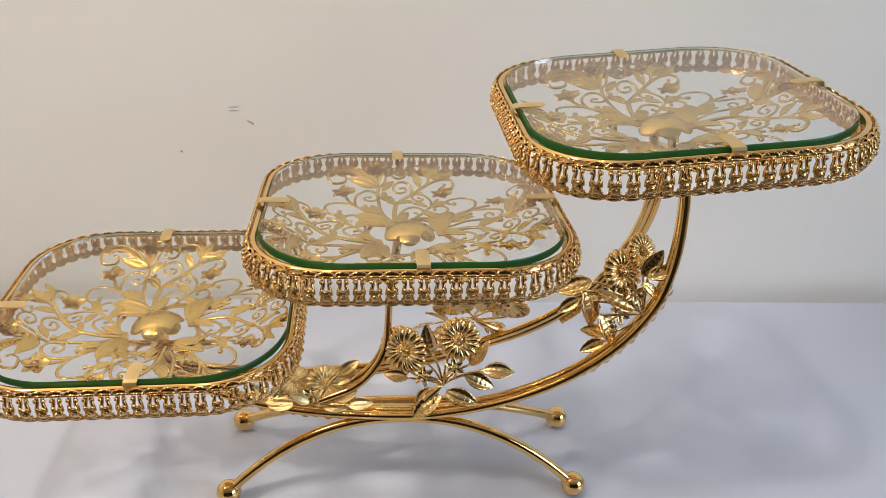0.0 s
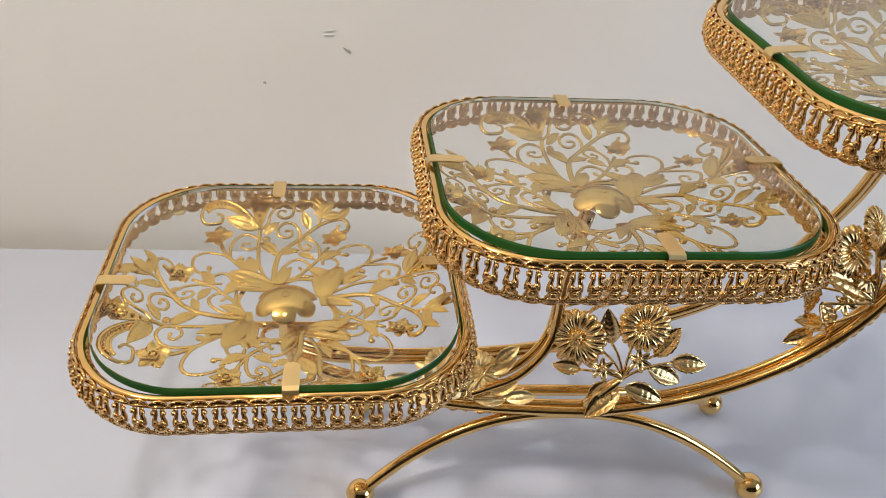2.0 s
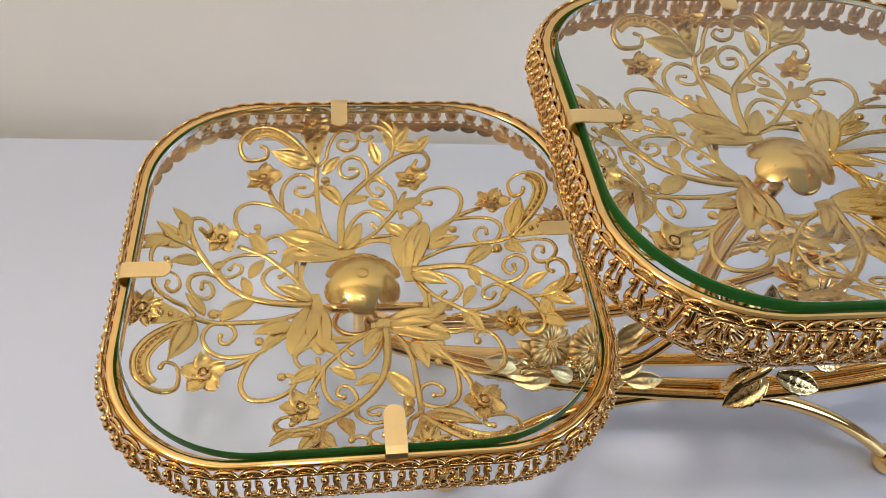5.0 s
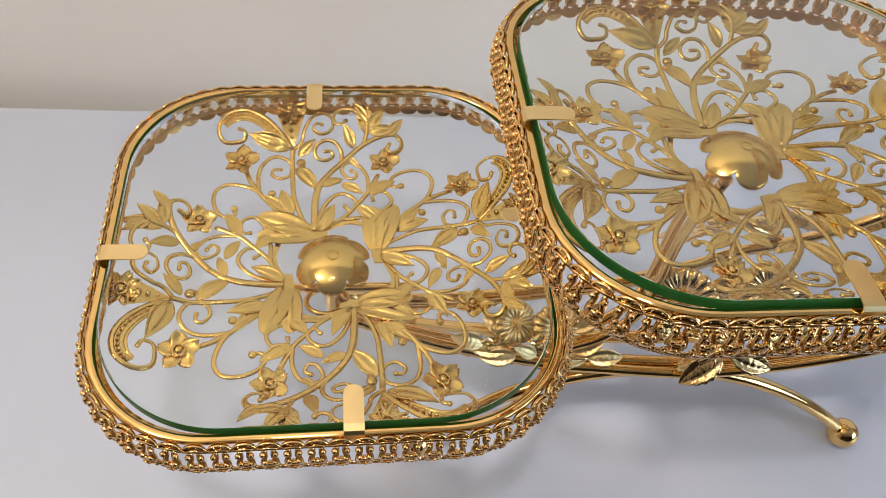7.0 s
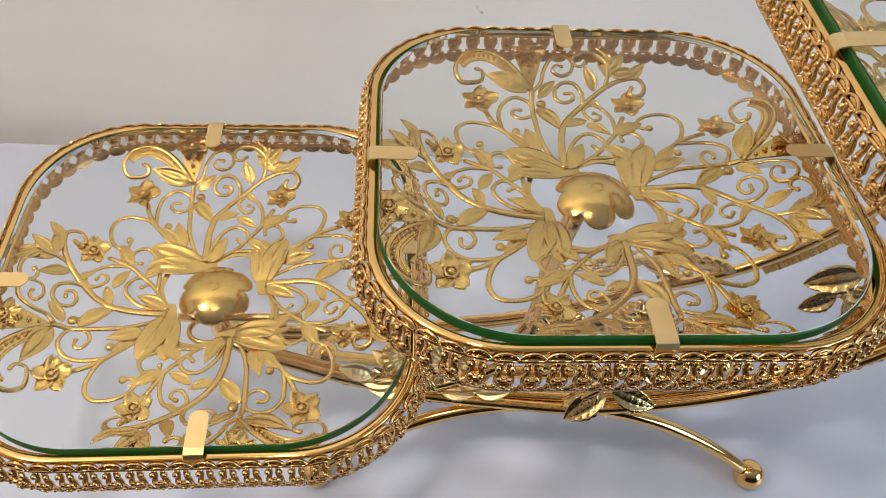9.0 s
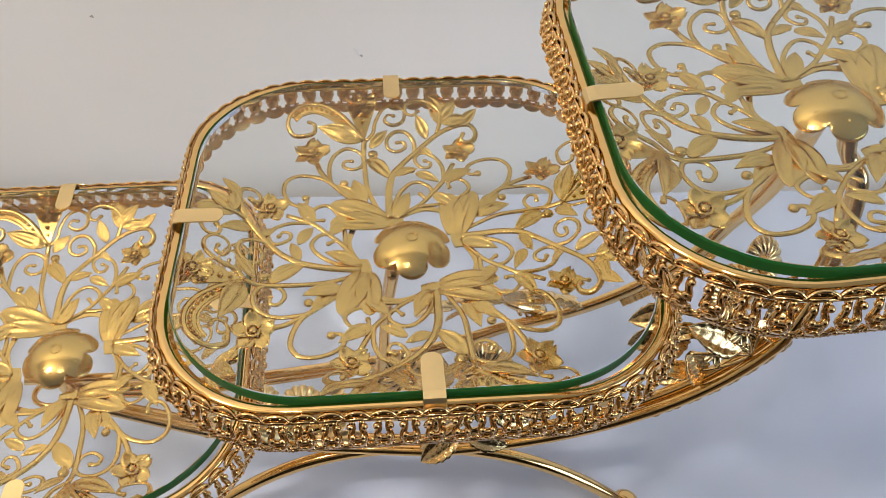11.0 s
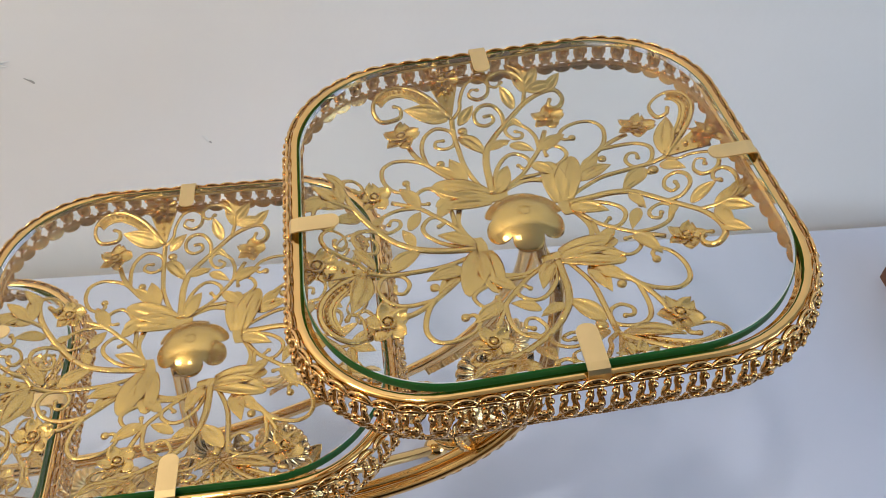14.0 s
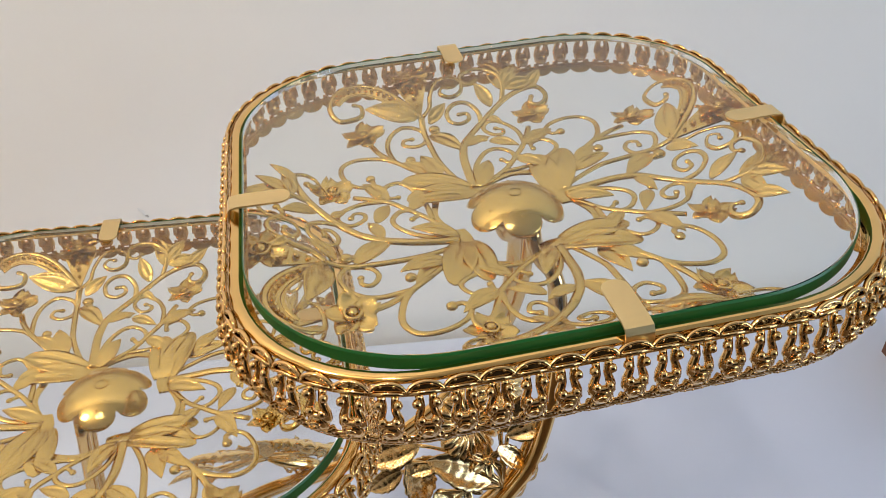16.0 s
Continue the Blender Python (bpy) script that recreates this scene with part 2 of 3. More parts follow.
for side in (-1, -0.5, 0.5, 1):
    pts = rail_points(side, 0.0075 if side == 0.5 else 0.0)
    back = side > 0
    a_end = under(0, 0.002 * side, side * 0.008, -0.026)
    c_end = under(2, (0.006 if not back else -0.006) + 0.002 * side, side * 0.010, -0.028)
    lead = bezier(a_end, Vector(a_end) + Vector((0.004, 0, -0.030)), Vector(pts[0]) + (Vector(pts[0]) - Vector(pts[2])) * 4.0, pts[0], 10)
    tail_pts = bezier(pts[-1], Vector(pts[-1]) + (Vector(pts[-1]) - Vector(pts[-2])) * 4, Vector(c_end) + Vector((0.004, 0, -0.03)), c_end, 10)
    cane("rail", list(lead[:-1]) + pts + list(tail_pts[1:]), 0.0034, stand)

# crossbar and loop that hold the lowest tray at its middle
cane("crossbar", [under(0, x * 0.001, -0.006, -0.0395 - 0.00003 * x) for x in (-21, -10, 0, 15, 30, 45)], 0.0026, stand)
cane("loop", [under(0, -0.004 + 0.0105 * math.cos(a), -0.0145 + 0.0078 * math.sin(a), -0.0395) for a in np.linspace(0, 2 * math.pi, 33)], 0.0015, stand, 8)

# arched legs with ball feet
FEET = [(-0.1396, 0.4788), (0.1403, 0.4840), (-0.1426, 0.5676), (0.1411, 0.5692)]
g = Geo()
ball(g, (0, 0, 0), 0.0098, us=24, vs=14)
foot_mesh = g.mesh("ball_foot", GOLD)
for (xa, ya), (xb, yb), ytop, rise in ((FEET[0], FEET[1], 0.4963, 0.0601), (FEET[2], FEET[3], 0.5198, 0.0585)):
    pts = []
    for s in np.linspace(-1, 1, 41):
        k = (s + 1) / 2
        x = xa + (xb - xa) * k
        y0 = ya + (yb - ya) * k
        lift = (1 - abs(s) ** 2.2)
        pts.append((x, y0 + (ytop - y0) * lift, 0.0098 + rise * lift))
    leg = cane("leg", pts, 0.0041, stand)
    for x, y in ((xa, ya), (xb, yb)):
        part("ball_foot", foot_mesh, leg, pose(x, y, 0.0098), "polished gold ball foot")

# stem of the middle tray, twin rods that sweep down to the front rail
for dy in (-0.005, 0.005):
    top = under(1, -0.009, dy - 0.005, -0.030)
    cane("stem", smooth_path([top, (-0.0110, 0.519 + dy, 0.1694), (-0.0135, 0.516 + dy, 0.1320), (-0.0195, 0.511 + dy, 0.1160), (-0.0300, 0.508 + dy, 0.1025), (-0.0410, 0.506 + dy, 0.0945), (-0.0520, 0.505 + dy, 0.0900), (-0.0680, 0.503 + dy, 0.0845)], 6), 0.0029, stand)

# ---- leaves, flowers ----


def leaf_mesh_of(name, mat, width=0.42, fold=0.10, veins=5, thick=0.018, score=0.0, point=0.8, n=30, half=4, wave=0.05, belly=0.85, base=0.03):
    """A leaf of length 1 along x with a raised midrib and slanting veins pressed into both halves."""
    g = Geo()
    v, f = [], []
    for side_z in (1, -1):
        for i in range(n + 1):
            t = i / n
            w = width * 0.5 * (math.sin(math.pi * min(1, t * (1 - base) + base) ** belly) ** point)
            for j in range(-half, half + 1):
                s = j / half
                swell = math.sin(math.pi * t) ** 0.5
                rib = 0.06 * (j == 0) * math.sin(math.pi * min(1, t * 1.05))
                along = (t * (veins + 1) - abs(s) * 1.1) % 1.0
                groove = -0.026 * (abs(s) > 0.1) * max(0.0, 1 - abs(along - 0.5) * 5) * swell if veins > 1 else 0.0
                line = -score * (abs(abs(s) - 0.55) < 0.2) * (0.2 < t < 0.8) - score * (j == 0) * (t < 0.7)
                z = fold * abs(s) ** 1.3 * math.sin(math.pi * t) - 0.12 * (t - 0.4) ** 2 + rib + groove + line
                edge = 1 + wave * (abs(j) == half) * math.sin(2 * math.pi * t * (veins + 1)) * swell
                v.append((t, w * s * edge, z + side_z * thick))
    row = 2 * half + 1
    off = (n + 1) * row
    for i in range(n):
        for j in range(2 * half):
            a = i * row + j
            f.append((a, a + row, a + row + 1, a + 1))
            f.append((off + a, off + a + 1, off + a + row + 1, off + a + row))
        for j in (0, 2 * half):
            a = i * row + j
            f.append((a, off + a, off + a + row, a + row))
    g.add(v, f)
    return g.mesh(name, mat)


LEAF = leaf_mesh_of("leaf", GOLD_DAISY, 0.54, 0.10, 5)
SLIM_LEAF = leaf_mesh_of("slim_leaf", GOLD_DAISY, 0.30, n=10, half=2)
FLAT_LEAF = leaf_mesh_of("filigree_leaf", GOLD_SATIN, 0.44, 0.06, 1, 0.018, 0.025, 0.95, 20, 4, 0.0, 0.8)
BROAD_LEAF = leaf_mesh_of("filigree_broad_leaf", GOLD_SATIN, 0.44, 0.035, 1, 0.012, 0.010, 0.50, 26, 5, 0.0, 1.10, 0.14)


def daisy_mesh():
    """A daisy of radius 1 that faces +z: grooved petals round a beaded boss."""
    g = Geo()
    petals, per = 18, 8
    rings = [(0.20, 0.06), (0.34, 0.12), (0.52, 0.16), (0.70, 0.15), (0.84, 0.11), (0.94, 0.06), (1.0, 0.01)]
    us = petals * per
    v, f = [], []
    for low in (0, 1):
        for ri, (r, z) in enumerate(rings):
            for i in range(us):
                ph = (i % per) / per
                ridge = math.sin(math.pi * ph) ** 0.42
                rr = r * (1 - (0.05 * (1 - ridge) if ri >= 4 else 0) - (0.07 * (1 - ridge) if ri >= 5 else 0))
                zz = z + 0.10 * (ridge - 0.6) * min(1, ri / 2) - 0.05 * low
                a = 2 * math.pi * i / us
                v.append((rr * math.cos(a), rr * math.sin(a), zz))
    k = len(rings)
    for low in (0, 1):
        o = low * k * us
        for ri in range(k - 1):
            for i in range(us):
                j = (i + 1) % us
                f.append((o + ri * us + i, o + (ri + 1) * us + i, o + (ri + 1) * us + j, o + ri * us + j))
    for i in range(us):
        j = (i + 1) % us
        f.append(((k - 1) * us + i, k * us + (k - 1) * us + i, k * us + (k - 1) * us + j, (k - 1) * us + j))
    g.add(v, f)
    ball(g, (0, 0, 0.08), 0.25, (1, 1, 0.7), 14, 7)
    for ring, r, z in ((14, 0.225, 0.15), (11, 0.165, 0.215), (7, 0.095, 0.25), (1, 0.0, 0.265)):
        for i in range(ring):
            a = 2 * math.pi * i / ring
            ball(g, (r * math.cos(a), r * math.sin(a), z), 0.040, us=6, vs=4)
    return g.mesh("daisy", GOLD_DAISY)


DAISY = daisy_mesh()
SATIN_DAISY, SATIN_PETAL = DAISY.copy(), LEAF.copy()
for me in (SATIN_DAISY, SATIN_PETAL):
    me.materials[0] = GOLD_CLIP


def blossom_mesh(name, petals, mat, boss=0.26, cup=0.12, wide=0.52, crimp=0.0):
    """A small flower of radius 1 that faces +z, with round petals and a ringed boss."""
    g = Geo()
    for p in range(petals):
        a = 2 * math.pi * p / petals
        v, f = [], []
        n = 7
        for low in (0, 1):
            for i in range(n + 1):
                t = i / n
                r = 0.16 + 0.84 * t
                w = wide * math.sin(math.pi * (0.12 + 0.80 * t)) ** 0.7
                for j in range(-2, 3):
                    s = j / 2
                    x, y = r - 0.06 * s * s - (0.11 * (j == 0) - 0.04 * (abs(j) == 1)) * (i == n), w * s
                    z = cup * (t ** 2) + 0.06 * (abs(s) ** 1.5) - 0.10 * (1 - abs(s)) * math.sin(math.pi * t) * 0.5 + 0.10 * s * t + crimp * (1 if j % 2 else -1) * t ** 2 * (1 + 0.4 * math.sin(2.3 * p)) - 0.05 * low
                    v.append((x * math.cos(a) - y * math.sin(a), x * math.sin(a) + y * math.cos(a), z))
        off = (n + 1) * 5
        for i in range(n):
            for j in range(4):
                q = i * 5 + j
                f += [(q, q + 5, q + 6, q + 1), (off + q, off + q + 1, off + q + 6, off + q + 5)]
            for j in (0, 4):
                q = i * 5 + j
                f.append((q, off + q, off + q + 5, q + 5))
        for j in range(4):
            q = n * 5 + j
            f.append((q, off + q, off + q + 1, q + 1))
        g.add(v, f)
    tube(g, [(boss * math.cos(u), boss * math.sin(u), 0.12) for u in np.linspace(0, 2 * math.pi, 13)], 0.07, 5)
    ball(g, (0, 0, 0.10), boss * 0.62, (1, 1, 0.8), 10, 6)
    return g.mesh(name, mat)


STAR = blossom_mesh("small_flower", 6, GOLD_DAISY, 0.22, 0.14, 0.24)
ROSETTE = blossom_mesh("filigree_flower", 5, GOLD_SATIN, 0.30, 0.08, 0.42, 0.045)
RIM_ROSETTE = blossom_mesh("filigree_rim_flower", 8, GOLD_SATIN, 0.34, 0.05, 0.26)


def aim(p, direction, length, normal=(0, 0, 1)):
    """A pose at p whose x axis runs along direction, z near normal, scaled to length."""
    x = Vector(direction).normalized()
    z = (Vector(normal) - x * x.dot(Vector(normal))).normalized()
    y = z.cross(x)
    m = Matrix((x, y, z)).transposed().to_4x4()
    return Matrix.Translation(p) @ m @ Matrix.Diagonal((length, length, length, 1))


HEADS = [(-29, 17, 23), (14, 14, 32)]
STARS = [(-14, 1, 9), (9, 1, 15)]
TIPS = [((-27, 8, 3), (-1, 0.1, 0.22), 19), ((-17, 8, 4), (-0.45, 0.1, 0.8), 15), ((-7, 12, 21), (-0.15, 0.2, 1), 25),
        ((22, 8, 12), (0.62, 0.15, 0.8), 25), ((18, 4, 5), (0.80, -0.05, -0.45), 25), ((32, 4, 9), (1, -0.05, -0.12), 24)]
LOW = [((-3, -2, -8), (-0.82, -0.25, -0.58), 28), ((2, -2, -5), (0.9, -0.2, -0.34), 26), ((-10, 2, -4), (-0.62, -0.1, -0.72), 19)]


def flower_spray(place, heads=HEADS, stars=STARS, tips=TIPS, low=LOW, face=(-0.42, -1, 0.35), clasp=True, radius=0.0198, satin=False):
    """A spray of daisies, small flowers and leaves on wiry stems; millimetres from its root, facing -y."""
    MM = 0.001
    root = (0, 0, 0)
    stems = Geo()
    for x, y, z in heads + stars + [q[0] for q in tips]:
        tube(stems, bezier(root, (x * 0.15 * MM, y * 0.35 * MM, z * 0.6 * MM), (x * 0.65 * MM, y * 0.85 * MM, z * 0.9 * MM), (x * MM, y * MM, z * MM), 8), 0.0010, 6)
    if clasp:
        tube(stems, [(-0.024 + 0.0018 * i, 0.001, -0.022 + 0.0017 * i) for i in range(14)], [0.0030, 0.0045, 0.0050, 0.0045, 0.0020], 8, 0.7)
        for i in (-1, 0, 1):
            tube(stems, [(0.004 * i - 0.012 + 0.0012 * math.sin(a), 0.0055 * math.cos(a), -0.0150 + 0.0030 * i + 0.0055 * math.sin(a)) for a in np.linspace(0, 2 * math.pi, 13)], 0.0009, 5)
    spray = part("flower_spray", stems.mesh("flower_spray", GOLD_DAISY), stand, STAND_IN @ place, "spray of pale gold daisies and leaves")
    for i, (x, y, z) in enumerate(heads):
        q = (Vector(face) + Vector((0.25, 0, 0.12)) * i).to_track_quat("Z", "X").to_matrix().to_4x4()
        r = radius * (1 - 0.13 * i)
        part("daisy", SATIN_DAISY if satin else DAISY, spray, Matrix.Translation((x * MM, y * MM, z * MM)) @ q @ Matrix.Diagonal((r, r, r, 1)))
    for x, y, z in stars:
        q = Vector((0.1, -1, 0.5)).to_track_quat("Z", "X").to_matrix().to_4x4()
        part("small_flower", STAR, spray, Matrix.Translation((x * MM, y * MM, z * MM)) @ q @ Matrix.Diagonal((0.0084, 0.0084, 0.0084, 1)))
    for (x, y, z), d, s in tips + low:
        part("leaf", SATIN_PETAL if satin else LEAF, spray, aim((x * MM, y * MM, z * MM), d, s * MM, (face[0] * 0.7, -0.7, 0.8)))
    return spray


def spray_at(side, angle, tilt, lean, yaw=0.0, size=1.0, lift=0.027):
    x, y, z = on_rail(side, angle, lift)
    return Matrix.Translation((x, y, z)) @ pose(0, 0, 0, 0, tilt, 0) @ pose(0, 0, 0, -lean, 0, yaw) @ Matrix.Diagonal((size, size, size, 1))


# middle spray, the one under the highest tray, the flat one by the lowest tray, and one behind
flower_spray(spray_at(-1, -73, -4, 0))
flower_spray(Matrix.Translation((0.1754, 0.4859, 0.1743)), [(-14, 17, 26), (2, 27, 37)], [(-7, 4, 14), (-16, 4, -3)],
             [((-5, 2, 3), (-0.9, 0.1, 0.42), 33), ((-30, 4, -4), (0.42, -0.1, -0.9), 28), ((-42, 8, 14), (0.25, -0.05, -1), 31), ((-24, 4, -20), (-1, 0, 0.15), 20),
              ((-46, 10, 6), (-0.8, 0, -0.6), 19), ((-38, 12, 20), (-1, 0.1, -0.45), 27), ((2, 6, 27), (1, 0.1, 0.3), 22), ((-1, 10, 26), (0.55, 0.1, 0.8), 24), ((-22, 14, -34), (-0.8, 0, -0.45), 20)],
             [((-3, 2, 24), (0.5, -0.1, -0.5), 18), ((-28, 8, 12), (-0.7, 0, -0.2), 18)], (0.34, -0.75, 0.50), False, 0.0172)
flower_spray(Matrix.Translation((-0.0663, 0.4954, 0.0822)), [(4, 12, 13), (-20, 14, 15)], [(-6, 4, 8), (-30, 6, 8)],
             [((11, 12, 13), (0.9, 0.2, 0.45), 22), ((14, 4, 2), (0.85, 0, 0.5), 19), ((23, 0, 1), (1, 0, 0.1), 20), ((-24, 4, 5), (-1, 0, -0.1), 22), ((-21, 10, 8), (-0.8, 0.3, 0.35), 20), ((-38, 6, 6), (-0.9, 0, 0.3), 20), ((2, 2, 0), (0.8, 0, -0.1), 22), ((16, 14, 20), (0.7, 0.2, 0.5), 19)],
             [((-8, 0, 3), (-0.8, 0, 0.5), 16), ((-20, 0, 2), (-0.9, 0, -0.1), 20)], (0.1, -0.75, 0.75), False, 0.0150, True)
flower_spray(spray_at(1, -64, -14, 12, 180))

# engraved leafy sleeves along the outside of the rails
for side, a0, a1 in ((-1, -46, -14), (-1, -108, -88), (1, -46, -24)):
    g = Geo()
    angles = np.linspace(a0, a1, 60)
    v, f = [], []
    for i, a in enumerate(angles):
        wide = 0.0060 + 0.0004 * math.sin(i * 1.9)
        x0, y0, z0 = on_rail(side, a, 0.0)
        x1, y1, z1 = on_rail(side, a, -wide)
        lean = -0.004 * side
        v += [(x0, y0 + side * 0.0030, z0), (x1, y1 + side * 0.0005 + lean, z1), (x1, y1 - side * 0.0007 + lean, z1), (x0, y0 + side * 0.0018, z0)]
    for i in range(len(angles) - 1):
        f += [(4 * i + j, 4 * i + (j + 1) % 4, 4 * i + 4 + (j + 1) % 4, 4 * i + 4 + j) for j in range(4)]
    f += [(3, 2, 1, 0), tuple(len(v) - 4 + j for j in range(4))]
    g.add(v, f)
    sleeve = part("sleeve", g.mesh("sleeve", GOLD_DAISY, False), stand, STAND_IN, "engraved leafy sleeve")
    for i, a in enumerate(np.arange(a0 + 1, a1 - 1, 1.9)):
        x, y, z = on_rail(side, a, -0.0036 if i % 2 else -0.0020)
        c, s_ = math.cos(radians(a)), math.sin(radians(a))
        t = Vector((-s_ * ARC_A, 0, c * ARC_B)).normalized()
        n = Vector((c, 0, s_))
        part("band_leaf", SLIM_LEAF, sleeve, aim((x, y + side * (0.0010 if i % 2 else 0.0026), z), t + n * (0.12 if i % 2 else -0.12), 0.0064, (0.3 * c, side, -0.25)))

# ---- trays ----
HALF, CORNER = 0.1075, 0.057


def outline(half=HALF, corner=CORNER, n_side=14, n_arc=14):
    """A closed rounded square: points and outward normals, anticlockwise."""
    pts, nor = [], []
    c = half - corner
    for q in range(4):
        rot = q * math.pi / 2
        ring = [((half, -c + 2 * c * i / n_side), 0.0) for i in range(n_side)]
        ring += [((c + corner * math.cos(u), c + corner * math.sin(u)), u) for u in (math.pi / 2 * i / n_arc for i in range(n_arc))]
        for (x, y), u in ring:
            pts.append((x * math.cos(rot) - y * math.sin(rot), x * math.sin(rot) + y * math.cos(rot)))
            nor.append((math.cos(u + rot), math.sin(u + rot)))
    return np.array(pts), np.array(nor)


def ring_mesh(geo, profile, mats=None, closed=True, half=HALF, corner=CORNER):
    """Sweep a closed profile of (outward, height) round the rounded square."""
    p, n = outline(half, corner)
    k, m = len(profile), len(p)
    v = [(p[i][0] + n[i][0] * o, p[i][1] + n[i][1] * o, z) for i in range(m) for o, z in profile]
    last = k if closed else k - 1
    for j in range(last):
        f = [(i * k + j, i * k + (j + 1) % k, ((i + 1) % m) * k + (j + 1) % k, ((i + 1) % m) * k + j) for i in range(m)]
        if j == 0:
            base = len(geo.v)
            geo.add(v, f, mats[j] if mats else 0)
        else:
            geo.f.extend(tuple(base + q for q in ff) for ff in f)
            geo.m.extend([mats[j] if mats else 0] * len(f))


def circle_profile(o, z, r, n=8, squash=1.0):
    return [(o + r * math.cos(2 * math.pi * i / n), z + r * squash * math.sin(2 * math.pi * i / n)) for i in range(n)]


g = Geo()
ring_mesh(g, [(0.0000, -0.0014), (-0.0004, -0.0004), (-0.0014, 0.0001), (-0.0034, 0.0000), (-0.0043, -0.0008), (-0.0045, -0.0034), (-0.0062, -0.0036), (-0.0062, -0.0042), (-0.0040, -0.0042), (-0.0010, -0.0024)])
RIM = g.mesh("tray", GOLD)

g = Geo()
ring_mesh(g, circle_profile(0.0020, -0.0032, 0.0008))
ring_mesh(g, circle_profile(0.0024, -0.0207, 0.0009))
ring_mesh(g, circle_profile(0.0028, -0.0194, 0.0006))
BANDS = g.mesh("gallery_wire", GOLD_CAST)

# glass pane: a clear slab with a green ground edge; a pale strip paints reflected light inside
g = Geo()
p, n = outline(HALF - 0.0054, CORNER + 0.0022, 14, 40)
m = len(p)


def pane_loop(o, z):
    return [(p[i][0] + n[i][0] * o, p[i][1] + n[i][1] * o, z) for i in range(m)]


def pane_strip(o0, z0, o1, z1, mat):
    g.add(pane_loop(o0, z0) + pane_loop(o1, z1), [(i, (i + 1) % m, m + (i + 1) % m, m + i) for i in range(m)], mat)


g.add(pane_loop(0, -0.0028) + pane_loop(0, 0.0021) + pane_loop(-0.0003, 0.0025),
      [tuple(range(m))[::-1], tuple(2 * m + i for i in range(m))]
      + [(k * m + i, k * m + (i + 1) % m, (k + 1) * m + (i + 1) % m, (k + 1) * m + i) for k in (0, 1) for i in range(m)], 0)
for o0, z0, o1, z1, mat in ((0.0002, -0.0023, 0.0002, 0.0021, 2), (0.0006, -0.0023, 0.0006, 0.0019, 1), (0.0006, 0.0019, 0.0002, 0.0027, 1), (0.0002, -0.0023, 0.0006, -0.0023, 1)):
    pane_strip(o0, z0, o1, z1, mat)
PANE = g.mesh("glass_pane", [GLASS, GLASS_EDGE, GLASS_EDGE_IN], False)

# clip: a strap that rises outside the glass and folds over it
g = Geo()
prof = [(0.0006, -0.0024), (0.0004, 0.0018), (-0.0008, 0.0035), (-0.0040, 0.0040), (-0.0185, 0.0036)]
CW = 0.0043
v = []
for th in (0.0, -0.0007):
    for i, (o, z) in enumerate(prof):
        dz, do = (th, 0) if i >= 2 else (0, th)
        cw = CW
        v += [(cw, o + do, z + dz), (-cw, o + do, z + dz)]
    for wd, far in ((0.906, 0.0015), (0.643, 0.0028), (0.342, 0.0034), (0.087, 0.0036)):
        v += [(CW * wd, prof[-1][0] - far, prof[-1][1] + th), (-CW * wd, prof[-1][0] - far, prof[-1][1] + th)]
k = len(prof) + 4
f = []
for i in range(k - 1):
    a, b = 2 * i, 2 * k + 2 * i
    f += [(a, a + 1, a + 3, a + 2), (b, b + 2, b + 3, b + 1), (a, a + 2, b + 2, b), (a + 1, b + 1, b + 3, a + 3)]
f += [(0, 2 * k, 2 * k + 1, 1), (2 * k - 2, 2 * k - 1, 4 * k - 1, 4 * k - 2)]
g.add(v, f)
CLIP = g.mesh("clip", GOLD_CLIP, False)


GALLERY = 0.97


def bulge(z):
    """How far the gallery stands out at height z below the rim."""
    return float(np.interp(-z, [0, 0.004, 0.010, 0.015, 0.021, 0.026], [0.0008, 0.0022, 0.0034, 0.0036, 0.0024, -0.0004]))


# one lyre baluster with its scallops; x along the rim, y outward
g = Geo()
PITCH = 0.00977


def gal(x, z, out=0.0):
    return (x, bulge(z) + out, z * GALLERY)


def scallop(z0, dz, beads):
    """A lobe of the edging: solid web, raised border and a row of beads."""
    us_ = np.linspace(0, math.pi, 11)
    tube(g, [gal(PITCH * 0.5 * math.cos(u), z0 + dz * math.sin(u), 0.0004) for u in us_], 0.0007, 6)
    for back in (0.0, -0.0008):
        v = [gal(0, z0, back)] + [gal(PITCH * 0.49 * math.cos(u), z0 + dz * 0.95 * math.sin(u), back) for u in us_]
        g.add(v, [(0, i + 1, i + 2) for i in range(10)])
    tube(g, [gal(x, z0, 0.0002) for x in (-PITCH / 2, 0, PITCH / 2)], 0.0008, 6)
    for u in np.linspace(0.35, math.pi - 0.35, beads):
        ball(g, gal(PITCH * 0.47 * math.cos(u), z0 + dz * 0.92 * math.sin(u), 0.0009), 0.00050, us=6, vs=4)


